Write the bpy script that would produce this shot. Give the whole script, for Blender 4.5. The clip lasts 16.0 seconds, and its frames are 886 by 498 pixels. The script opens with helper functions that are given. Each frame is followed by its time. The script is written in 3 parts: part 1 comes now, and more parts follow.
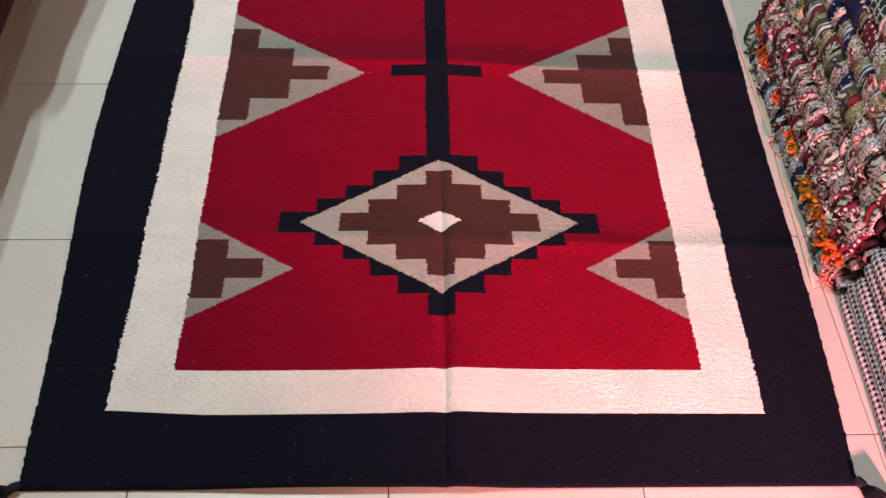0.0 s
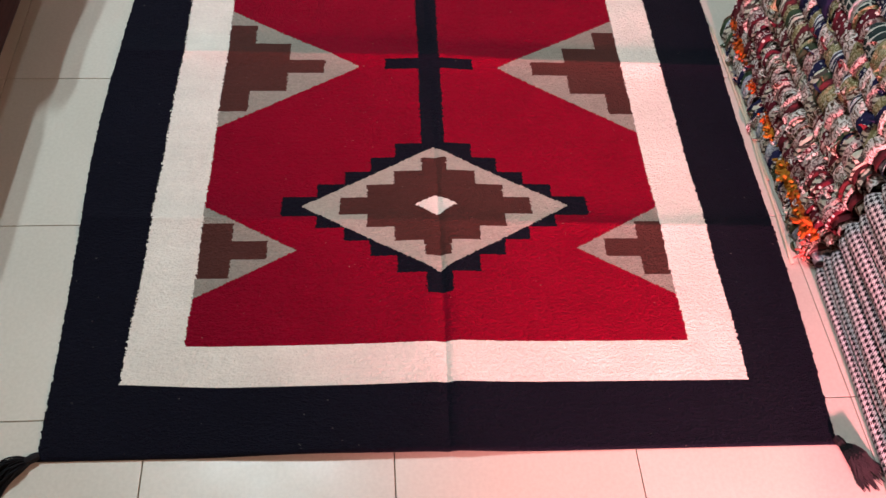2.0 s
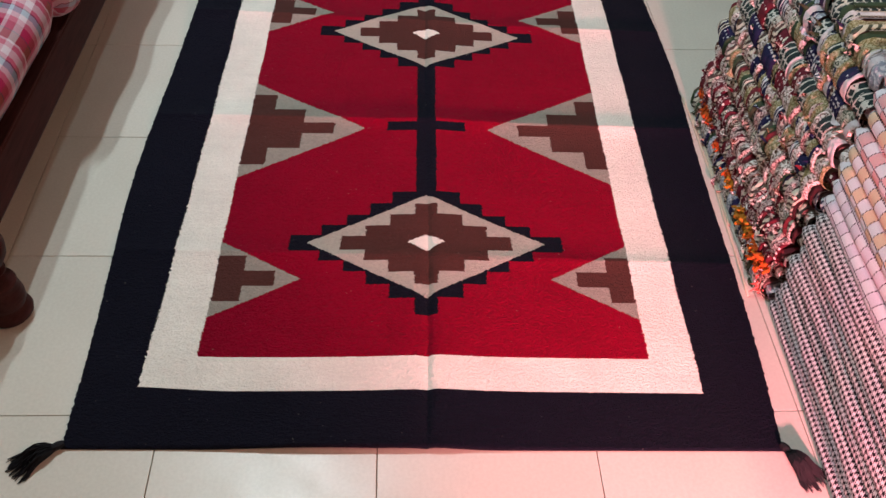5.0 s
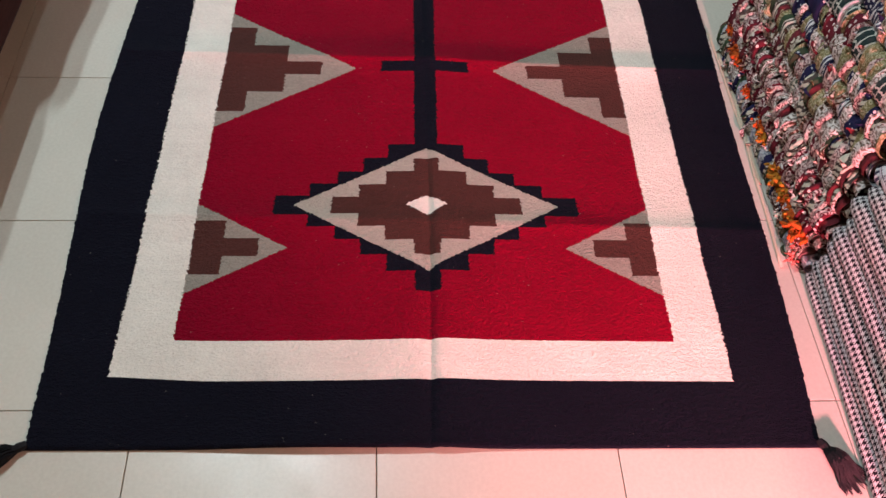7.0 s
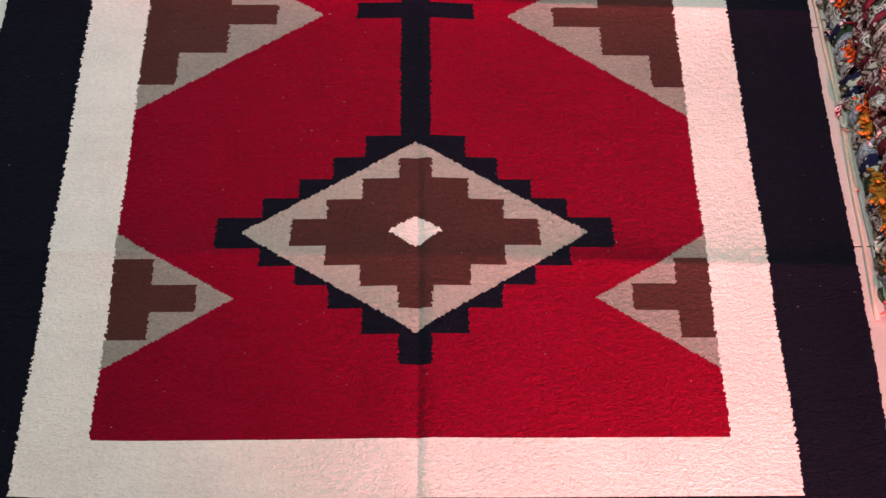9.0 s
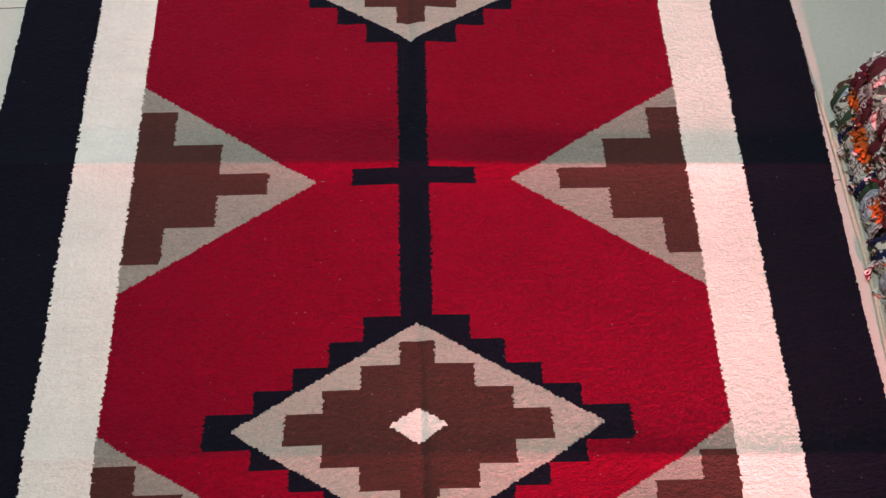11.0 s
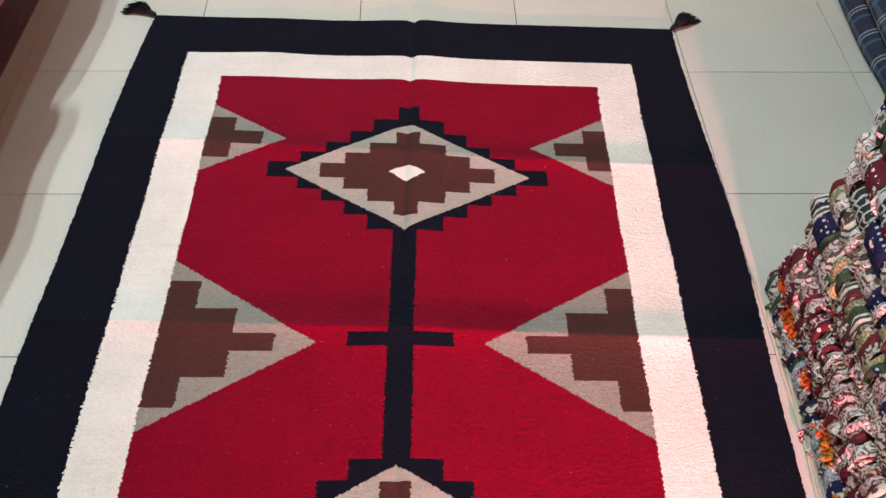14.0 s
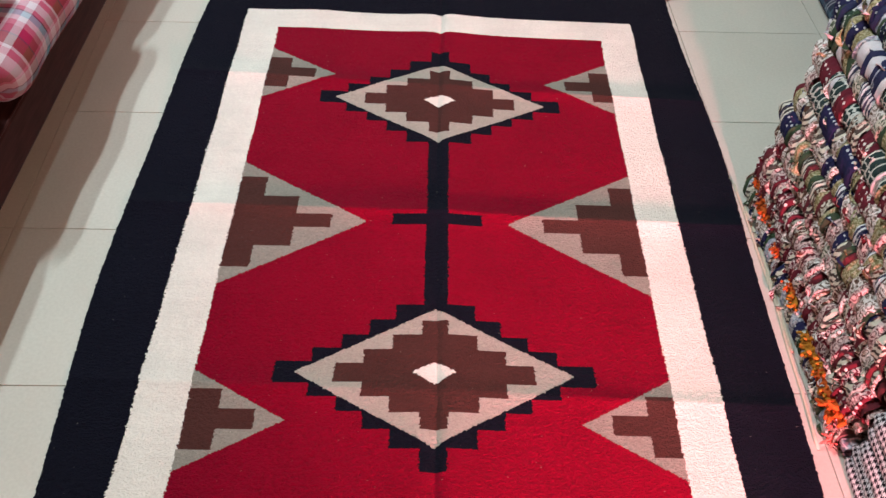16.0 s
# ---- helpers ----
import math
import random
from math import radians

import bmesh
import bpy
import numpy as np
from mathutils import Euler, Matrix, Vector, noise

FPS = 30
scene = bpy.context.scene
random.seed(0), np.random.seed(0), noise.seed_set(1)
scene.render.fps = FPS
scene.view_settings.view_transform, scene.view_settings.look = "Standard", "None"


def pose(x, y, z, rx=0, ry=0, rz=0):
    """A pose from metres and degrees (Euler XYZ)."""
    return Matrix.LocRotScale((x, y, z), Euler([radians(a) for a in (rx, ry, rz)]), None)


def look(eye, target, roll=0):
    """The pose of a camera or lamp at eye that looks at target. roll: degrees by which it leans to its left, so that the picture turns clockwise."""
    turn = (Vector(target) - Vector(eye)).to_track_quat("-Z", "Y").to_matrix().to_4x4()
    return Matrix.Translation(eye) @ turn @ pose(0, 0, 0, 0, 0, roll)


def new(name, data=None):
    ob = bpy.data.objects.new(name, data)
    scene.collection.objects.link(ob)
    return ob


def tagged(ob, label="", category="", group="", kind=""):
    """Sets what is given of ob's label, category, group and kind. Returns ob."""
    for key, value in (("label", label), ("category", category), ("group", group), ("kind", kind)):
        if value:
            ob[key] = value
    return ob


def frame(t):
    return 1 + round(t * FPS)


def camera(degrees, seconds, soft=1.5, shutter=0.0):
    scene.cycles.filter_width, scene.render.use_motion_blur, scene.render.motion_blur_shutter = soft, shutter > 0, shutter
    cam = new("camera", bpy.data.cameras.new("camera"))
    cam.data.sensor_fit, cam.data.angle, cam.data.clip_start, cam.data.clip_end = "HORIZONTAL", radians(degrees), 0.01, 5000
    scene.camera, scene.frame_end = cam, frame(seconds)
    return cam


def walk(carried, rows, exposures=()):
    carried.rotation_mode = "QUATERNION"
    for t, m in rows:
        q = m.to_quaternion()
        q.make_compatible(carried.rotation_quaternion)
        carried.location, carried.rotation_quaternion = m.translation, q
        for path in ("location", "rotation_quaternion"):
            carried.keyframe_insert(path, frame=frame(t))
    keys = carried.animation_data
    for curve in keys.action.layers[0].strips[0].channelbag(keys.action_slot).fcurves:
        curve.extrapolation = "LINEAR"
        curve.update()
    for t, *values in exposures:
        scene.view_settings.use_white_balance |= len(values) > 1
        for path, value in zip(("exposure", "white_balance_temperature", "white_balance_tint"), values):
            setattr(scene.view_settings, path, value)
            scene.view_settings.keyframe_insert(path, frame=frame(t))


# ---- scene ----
# camera and its way, carried by hand over the rug
cam = camera(53.1, 16.0)
PATH = [
    (0, (-0.059, -0.467, 1.253), (0.024, 0.696, -0.372), 3.6),
    (0.5, (-0.072, -0.491, 1.259), (0.013, 0.704, -0.342), 3.7),
    (1, (-0.086, -0.518, 1.263), (0.023, 0.686, -0.33), 4.2),
    (1.5, (-0.096, -0.54, 1.27), (0.024, 0.666, -0.321), 4.6),
    (2, (-0.101, -0.554, 1.27), (0.038, 0.635, -0.332), 5.0),
    (2.5, (-0.08, -0.577, 1.27), (0.055, 0.612, -0.333), 5.2),
    (3, (-0.036, -0.666, 1.298), (-0.004, 0.641, -0.216), 1.7),
    (3.5, (-0.009, -0.754, 1.314), (0.0, 0.58, -0.175), 0.7),
    (4, (-0.017, -0.798, 1.324), (0.036, 0.589, -0.117), 1.6),
    (6.5, (-0.017, -0.737, 1.308), (0.039, 0.603, -0.176), 3.1),
    (7, (-0.05, -0.579, 1.271), (0.048, 0.63, -0.319), 4.1),
    (7.5, (-0.071, -0.467, 1.238), (0.058, 0.621, -0.435), 5.1),
    (8, (-0.051, -0.318, 1.21), (0.031, 0.646, -0.541), 4.4),
    (8.2, (-0.028, -0.245, 1.193), (0.038, 0.652, -0.593), 4.3),
    (10.3, (0.02, 0.16, 1.148), (0.069, 0.873, -0.72), 2.4),
    (10.5, (0.009, 0.173, 1.144), (0.063, 0.91, -0.715), 2.6),
    (11, (0.015, 0.189, 1.157), (0.054, 1.051, -0.647), 0.9),
    (11.5, (0.015, 0.199, 1.194), (0.082, 1.167, -0.555), 1.8),
    (12, (0.014, 0.186, 1.202), (0.076, 1.221, -0.508), 2.0),
    (12.5, (0.016, 0.175, 1.224), (0.068, 1.28, -0.442), 1.7),
    (13, (0.017, 0.142, 1.25), (0.063, 1.316, -0.369), 1.4),
    (13.5, (0.033, 0.089, 1.259), (0.079, 1.321, -0.316), 1.4),
    (14, (0.059, 0.003, 1.276), (0.075, 1.286, -0.258), 1.0),
    (14.5, (0.08, -0.108, 1.278), (0.065, 1.203, -0.233), 0.8),
    (15, (0.077, -0.183, 1.285), (0.04, 1.142, -0.212), -0.1),
    (15.5, (0.044, -0.267, 1.284), (0.015, 1.059, -0.212), 0.1),
    (16, (-0.008, -0.426, 1.287), (0.015, 0.948, -0.166), 2.0),
]
walk(cam, [(t, look(eye, target, roll)) for t, eye, target, roll in PATH],
     [(0, 0.54), (4, 0.42), (8, 0.40), (11, 0.54), (14, 0.78), (16, 0.78)])

# ---- light ----
world = bpy.data.worlds.new("world")
scene.world = world
world.use_nodes = True
world.node_tree.nodes["Background"].inputs[0].default_value = (0.5, 0.5, 0.5, 1)
world.node_tree.nodes["Background"].inputs[1].default_value = 0.05
scene.view_settings.exposure = 0.0


def area(name, m, sx, sy, watts, colour):
    data = bpy.data.lights.new(name, "AREA")
    data.shape, data.size, data.size_y, data.energy, data.color = "RECTANGLE", sx, sy, watts, colour
    ob = new(name, data)
    ob.matrix_world = m
    return ob


# ceiling tubes along the room: two by the bed, one over the rug; a lower warm lamp shines across from the near end of the piles
TUBE = (0.83, 0.98, 1.03)
area("tube_lamp", pose(-0.50, 1.28, 2.62), 0.05, 0.30, 17.5, TUBE)
area("tube_lamp", pose(-0.74, 1.28, 2.62), 0.05, 0.30, 15.5, TUBE)
area("tube_lamp", pose(0.20, 1.7, 2.62), 0.05, 1.2, 4.8, TUBE)
area("warm_lamp", look((0.95, -0.65, 1.60), (-0.45, 0.85, 0.0)), 0.12, 0.12, 10, (1.0, 0.50, 0.36))
# a low peach-coloured shop spotlight in front, turned on the piles and the rug's edge
spot = bpy.data.lights.new("spotlight", "SPOT")
spot.energy, spot.color, spot.spot_size, spot.spot_blend, spot.shadow_soft_size = 390, (1.0, 0.26, 0.31), radians(63), 1.0, 0.05
new("spotlight", spot).matrix_world = look((0.60, -1.45, 0.47), (0.62, 0.75, 0.0))


# ---- materials ----
def material(name, rough=0.6, spec=0.5, metal=0.0):
    m = bpy.data.materials.new(name)
    m.use_nodes = True
    b = m.node_tree.nodes["Principled BSDF"]
    b.inputs["Roughness"].default_value = rough
    b.inputs["Specular IOR Level"].default_value = spec
    b.inputs["Metallic"].default_value = metal
    return m, m.node_tree, b


def node(tree, kind, **sets):
    n = tree.nodes.new(kind)
    for k, v in sets.items():
        if k in n.inputs:
            n.inputs[k].default_value = v
    return n


def coords(tree, what="Object", scale=(1, 1, 1)):
    c = tree.nodes.new("ShaderNodeTexCoord")
    mp = tree.nodes.new("ShaderNodeMapping")
    mp.inputs["Scale"].default_value = scale
    tree.links.new(c.outputs[what], mp.inputs["Vector"])
    return mp.outputs[0]


def noise_of(tree, vec, scale, detail=4.0, rough=0.55):
    n = node(tree, "ShaderNodeTexNoise", Scale=scale, Detail=detail, Roughness=rough)
    tree.links.new(vec, n.inputs["Vector"])
    return n.outputs["Fac"]


def calc(tree, op, a, b=None, c=None):
    n = tree.nodes.new("ShaderNodeMath")
    n.operation = op
    for k, v in enumerate((a, b, c)):
        if v is None:
            continue
        if isinstance(v, (int, float)):
            n.inputs[k].default_value = v
        else:
            tree.links.new(v, n.inputs[k])
    return n.outputs[0]


def mixed(tree, fac, a, b, blend="MIX"):
    n = tree.nodes.new("ShaderNodeMix")
    n.data_type, n.blend_type = "RGBA", blend
    for sock, v in ((n.inputs[0], fac), (n.inputs[6], a), (n.inputs[7], b)):
        if isinstance(v, (int, float)):
            sock.default_value = v
        elif isinstance(v, tuple):
            sock.default_value = (*v[:3], 1)
        else:
            tree.links.new(v, sock)
    return n.outputs[2]


def ramp(tree, fac, stops, constant=False):
    n = tree.nodes.new("ShaderNodeValToRGB")
    n.color_ramp.interpolation = "CONSTANT" if constant else "LINEAR"
    e = n.color_ramp.elements
    while len(e) < len(stops):
        e.new(0.5)
    for k, (p, c) in enumerate(stops):
        e[k].position = p
        e[k].color = (*c[:3], 1)
    tree.links.new(fac, n.inputs[0])
    return n.outputs[0]


def bumped(tree, b, height, strength, distance):
    n = node(tree, "ShaderNodeBump", Strength=strength, Distance=distance)
    tree.links.new(height, n.inputs["Height"])
    tree.links.new(n.outputs[0], b.inputs["Normal"])


def scaled(c, k):
    return tuple(min(1.0, v * k) for v in c)


def wool(name, colour, vary=0.22, fleck=(0.8, 0.75, 0.65), flecks=0.5, relief=0.0044):
    """Weft-faced woven wool: ribs along the weft, fine fibre, a few pale lint flecks."""
    m, t, b = material(name, 0.95, 0.02)
    o = coords(t)
    rib = noise_of(t, coords(t, "Object", (260, 480, 260)), 1.0, 2.0)
    fine = noise_of(t, o, 900.0, 3.0)
    pebble = noise_of(t, coords(t, "Object", (110, 190, 110)), 1.0, 2.0)
    patch = noise_of(t, o, 9.0, 4.0)
    band = noise_of(t, coords(t, "Object", (3, 70, 3)), 1.0, 3.0)
    col = ramp(t, rib, [(0.32, scaled(colour, 1 - 1.5 * vary)), (0.68, scaled(colour, 1 + 1.5 * vary))])
    col = mixed(t, 0.4, col, ramp(t, fine, [(0.3, scaled(colour, 1 - 1.5 * vary)), (0.7, scaled(colour, 1 + 1.5 * vary))]))
    col = mixed(t, 0.25, col, ramp(t, pebble, [(0.32, scaled(colour, 1 - 1.6 * vary)), (0.68, scaled(colour, 1 + 1.6 * vary))]))
    col = mixed(t, 0.3, col, ramp(t, patch, [(0.3, scaled(colour, 0.75)), (0.7, scaled(colour, 1.25))]))
    col = mixed(t, 0.12, col, ramp(t, band, [(0.3, scaled(colour, 0.8)), (0.7, scaled(colour, 1.2))]))
    lint = calc(t, "GREATER_THAN", noise_of(t, coords(t, "Object", (150, 210, 150)), 1.0, 1.0), 0.80)
    col = mixed(t, calc(t, "MULTIPLY", lint, flecks), col, fleck)
    t.links.new(col, b.inputs["Base Color"])
    b.inputs["Sheen Weight"].default_value = 0.02
    b.inputs["Sheen Roughness"].default_value = 0.5
    bumped(t, b, calc(t, "ADD", calc(t, "ADD", rib, calc(t, "MULTIPLY", fine, 0.5)), calc(t, "MULTIPLY", pebble, 1.1)), 1.0, relief)
    return m


RED = wool("red_wool", (0.335, 0.0016, 0.027), 0.34, flecks=0.35, relief=0.0085)
BLACK = wool("black_wool", (0.0072, 0.0082, 0.0165), 0.42, flecks=0.2)
CREAM = wool("cream_wool", (0.79, 0.77, 0.71), 0.14, relief=0.0025)
GREY = wool("grey_wool", (0.335, 0.325, 0.285), 0.32)
BROWN = wool("brown_wool", (0.085, 0.034, 0.030), 0.25, flecks=0.2)


def tile_material():
    m, t, b = material("glazed_tile", 0.2, 0.5)
    o = coords(t)
    info = t.nodes.new("ShaderNodeObjectInfo")
    cloud = noise_of(t, o, 3.0, 6.0)
    speck = noise_of(t, o, 160.0, 3.0)
    col = ramp(t, cloud, [(0.3, (0.54, 0.53, 0.47)), (0.7, (0.62, 0.61, 0.545))])
    col = mixed(t, 0.25, col, ramp(t, speck, [(0.35, (0.47, 0.45, 0.39)), (0.65, (0.66, 0.64, 0.57))]))
    col = mixed(t, calc(t, "MULTIPLY", info.outputs["Random"], 0.18), col, (0.55, 0.54, 0.46))
    t.links.new(col, b.inputs["Base Color"])
    rough = calc(t, "MULTIPLY_ADD", noise_of(t, o, 14.0, 5.0), 0.22, 0.24)
    t.links.new(rough, b.inputs["Roughness"])
    bumped(t, b, cloud, 0.05, 0.01)
    return m


def plain(name, colour, rough=0.8, scale=40.0, vary=0.15, bump=0.3, dist=0.002, spec=0.3):
    m, t, b = material(name, rough, spec)
    o = coords(t)
    a = noise_of(t, o, scale, 5.0)
    c = noise_of(t, o, scale / 12, 3.0)
    col = ramp(t, a, [(0.3, scaled(colour, 1 - vary)), (0.7, scaled(colour, 1 + vary))])
    col = mixed(t, 0.4, col, ramp(t, c, [(0.3, scaled(colour, 1 - vary)), (0.7, scaled(colour, 1 + vary))]))
    t.links.new(col, b.inputs["Base Color"])
    bumped(t, b, a, bump, dist)
    return m


TILE = tile_material()
GROUT = plain("dirty_grout", (0.16, 0.13, 0.09), 0.95, 60)
PLASTER = plain("wall_paint", (0.62, 0.60, 0.52), 0.9, 12, 0.06, 0.1)


def wood_material():
    m, t, b = material("dark_polished_wood", 0.42, 0.02)
    o = coords(t, "Object", (14, 3, 14))
    grain = noise_of(t, o, 5.0, 6.0, 0.65)
    fine = noise_of(t, coords(t, "Object", (160, 16, 160)), 1.0, 3.0)
    col = ramp(t, grain, [(0.3, (0.030, 0.011, 0.011)), (0.7, (0.058, 0.021, 0.020))])
    col = mixed(t, 0.4, col, ramp(t, fine, [(0.3, (0.023, 0.009, 0.009)), (0.7, (0.066, 0.025, 0.022))]))
    t.links.new(col, b.inputs["Base Color"])
    b.inputs["Coat Weight"].default_value = 0.03
    b.inputs["Coat Roughness"].default_value = 0.12
    bumped(t, b, fine, 0.12, 0.001)
    return m


WOOD = wood_material()


def uv_axes(t):
    c = t.nodes.new("ShaderNodeTexCoord")
    s = t.nodes.new("ShaderNodeSeparateXYZ")
    t.links.new(c.outputs["UV"], s.inputs[0])
    return c.outputs["UV"], s.outputs[0], s.outputs[1]


def cloth_finish(t, b, uv, col, bump=0.4):
    weave = noise_of(t, uv, 700.0, 2.0)
    soft = noise_of(t, uv, 14.0, 4.0)
    col = mixed(t, 0.35, col, ramp(t, weave, [(0.3, (0.55, 0.55, 0.55)), (0.7, (1, 1, 1))]), "MULTIPLY")
    col = mixed(t, 0.3, col, ramp(t, soft, [(0.3, (0.6, 0.6, 0.6)), (0.7, (1, 1, 1))]), "MULTIPLY")
    t.links.new(col, b.inputs["Base Color"])
    bumped(t, b, weave, bump, 0.002)


def fract(t, v, k, off=0.0):
    return calc(t, "FRACT", calc(t, "MULTIPLY_ADD", v, k, off))


def plaid(name, period, across, along):
    """A plaid: the stripes of both ways of the cloth laid over one another."""
    m, t, b = material(name, 0.9, 0.15)
    uv, u, v = uv_axes(t)
    a = ramp(t, fract(t, u, 1 / period), across, True)
    c = ramp(t, fract(t, v, 1 / period, 0.3), along, True)
    cloth_finish(t, b, uv, mixed(t, 0.5, a, c))
    return m


def houndstooth(period):
    m, t, b = material("houndstooth_cloth", 0.92, 0.15)
    uv, u, v = uv_axes(t)
    k = 1 / period
    a = calc(t, "GREATER_THAN", fract(t, u, k), 0.5)
    c = calc(t, "GREATER_THAN", fract(t, v, k), 0.5)
    twill = calc(t, "GREATER_THAN", calc(t, "FRACT", calc(t, "MULTIPLY", calc(t, "ADD", u, v), 2 * k)), 0.5)
    same = calc(t, "COMPARE", a, c, 0.1)
    dark = calc(t, "ADD", calc(t, "MULTIPLY", same, a), calc(t, "MULTIPLY", calc(t, "SUBTRACT", 1.0, same), twill))
    tone = noise_of(t, uv, 5.0, 2.0)
    light = ramp(t, tone, [(0.35, (0.84, 0.78, 0.86)), (0.65, (0.90, 0.88, 0.88))])
    cloth_finish(t, b, uv, mixed(t, dark, light, (0.02, 0.014, 0.022)), 0.8)
    return m


def windowpane(name, square, warm):
    """White and warm squares with thin dark twill lines between them."""
    m, t, b = material(name, 0.92, 0.15)
    uv, u, v = uv_axes(t)
    a = calc(t, "GREATER_THAN", fract(t, u, 0.5 / square), 0.5)
    c = calc(t, "GREATER_THAN", fract(t, v, 0.5 / square), 0.5)
    col = mixed(t, calc(t, "COMPARE", a, c, 0.1), (0.88, 0.86, 0.92), warm)
    la = calc(t, "LESS_THAN", fract(t, u, 1 / square), 0.10)
    lc = calc(t, "LESS_THAN", fract(t, v, 1 / square), 0.10)
    twill = calc(t, "GREATER_THAN", calc(t, "FRACT", calc(t, "MULTIPLY", calc(t, "ADD", u, v), 170.0)), 0.4)
    line = calc(t, "MULTIPLY", calc(t, "MAXIMUM", la, lc), twill)
    cloth_finish(t, b, uv, mixed(t, line, col, (0.05, 0.02, 0.05)))
    return m


HOUND = houndstooth(0.0100)
PEACH = windowpane("peach_check_cloth", 0.026, (0.88, 0.64, 0.46))
PINK = windowpane("pink_check_cloth", 0.026, (0.88, 0.50, 0.52))
MAUVE = windowpane("mauve_check_cloth", 0.026, (0.80, 0.74, 0.84))
W, R, P, T, N, S = (0.62, 0.54, 0.60), (0.34, 0.015, 0.07), (0.50, 0.15, 0.22), (0.14, 0.36, 0.47), (0.03, 0.04, 0.07), (0.5, 0.5, 0.55)
BR = (0.20, 0.05, 0.04)
RED_PLAID = plaid("red_plaid_cloth", 0.15, [(0, W), (0.13, P), (0.22, W), (0.26, BR), (0.42, N), (0.445, R), (0.60, P), (0.70, W), (0.80, T), (0.90, N), (0.925, P)],
                  [(0, P), (0.10, W), (0.20, R), (0.36, BR), (0.48, P), (0.52, W), (0.64, N), (0.665, T), (0.76, BR), (0.86, R), (0.95, W)])
BLUE_PLAID = plaid("navy_plaid_cloth", 0.09, [(0, N), (0.3, (0.1, 0.16, 0.22)), (0.4, N), (0.6, S), (0.65, N), (0.72, S), (0.77, N), (0.9, (0.12, 0.02, 0.03)), (0.95, N)],
                   [(0, N), (0.35, (0.08, 0.14, 0.2)), (0.5, N), (0.62, S), (0.68, N), (0.75, S), (0.8, N)])


def print_cloth(name, kind, ground, figure, size):
    """Printed cotton torn into rags: dots, stripes, flowers or plain."""
    m, t, b = material(name, 0.9, 0.15)
    c = coords(t, "Object", (1, 1, 1))
    if kind == "dots":
        n = node(t, "ShaderNodeTexVoronoi", Scale=1 / size, Randomness=0.25)
        t.links.new(c, n.inputs["Vector"])
        fac = calc(t, "LESS_THAN", n.outputs["Distance"], 0.26)
    elif kind == "flowers":
        n = node(t, "ShaderNodeTexVoronoi", Scale=1 / size, Randomness=1.0)
        warp = t.nodes.new("ShaderNodeVectorMath")
        warp.operation = "ADD"
        w = node(t, "ShaderNodeTexNoise", Scale=0.7 / size, Detail=3.0)
        t.links.new(c, w.inputs["Vector"])
        sc = t.nodes.new("ShaderNodeVectorMath")
        sc.operation = "SCALE"
        sc.inputs["Scale"].default_value = size * 1.2
        t.links.new(w.outputs["Color"], sc.inputs[0])
        t.links.new(c, warp.inputs[0])
        t.links.new(sc.outputs[0], warp.inputs[1])
        t.links.new(warp.outputs[0], n.inputs["Vector"])
        ring = calc(t, "FRACT", calc(t, "MULTIPLY", n.outputs["Distance"], 2.6))
        fac = calc(t, "MULTIPLY", calc(t, "GREATER_THAN", ring, 0.62), calc(t, "ADD", 0.45, calc(t, "MULTIPLY", calc(t, "GREATER_THAN", noise_of(t, c, 2.2 / size, 1.0), 0.48), 0.55)))
        fac = calc(t, "MAXIMUM", fac, calc(t, "MULTIPLY", calc(t, "LESS_THAN", ring, 0.14), 0.7))
    elif kind == "stripes":
        n = node(t, "ShaderNodeTexWave", Scale=0.5 / size, Distortion=1.0, Detail=1.0)
        n.bands_direction = "Y"
        t.links.new(c, n.inputs["Vector"])
        n.inputs["Detail Scale"].default_value = 30
        fac = calc(t, "GREATER_THAN", n.outputs["Fac"], 0.5)
    elif kind == "grid":
        # thin pale lines both ways over the cloth, as in a window check
        sep = t.nodes.new("ShaderNodeSeparateXYZ")
        t.links.new(c, sep.inputs[0])
        over = calc(t, "SUBTRACT", sep.outputs[2], sep.outputs[0])
        one = calc(t, "LESS_THAN", fract(t, sep.outputs[1], 1 / size), 0.22)
        two = calc(t, "LESS_THAN", fract(t, over, 1 / size), 0.22)
        fac = calc(t, "MAXIMUM", one, two)
    elif kind == "bands":
        # stripes across the strip, as a striped cloth cut crosswise
        sep = t.nodes.new("ShaderNodeSeparateXYZ")
        t.links.new(c, sep.inputs[0])
        over = calc(t, "ADD", calc(t, "SUBTRACT", sep.outputs[2], sep.outputs[0]), calc(t, "MULTIPLY", sep.outputs[1], 0.5))
        fac = calc(t, "GREATER_THAN", fract(t, over, 1 / size), 0.55)
    else:
        fac = calc(t, "MULTIPLY", noise_of(t, c, 1 / size, 3.0), 0.7)
    col = mixed(t, calc(t, "MULTIPLY", fac, 0.94), ground, figure)
    soft = noise_of(t, c, 45.0, 2.0)
    col = mixed(t, 0.3, col, ramp(t, soft, [(0.35, (0.6, 0.57, 0.53)), (0.65, (1, 1, 1))]), "MULTIPLY")
    fine = noise_of(t, c, 500.0, 2.0)
    col = mixed(t, 0.22, col, ramp(t, fine, [(0.3, (0.5, 0.5, 0.5)), (0.7, (1, 1, 1))]), "MULTIPLY")
    t.links.new(col, b.inputs["Base Color"])
    bumped(t, b, calc(t, "ADD", fine, noise_of(t, c, 120.0, 3.0)), 0.6, 0.003)
    return m


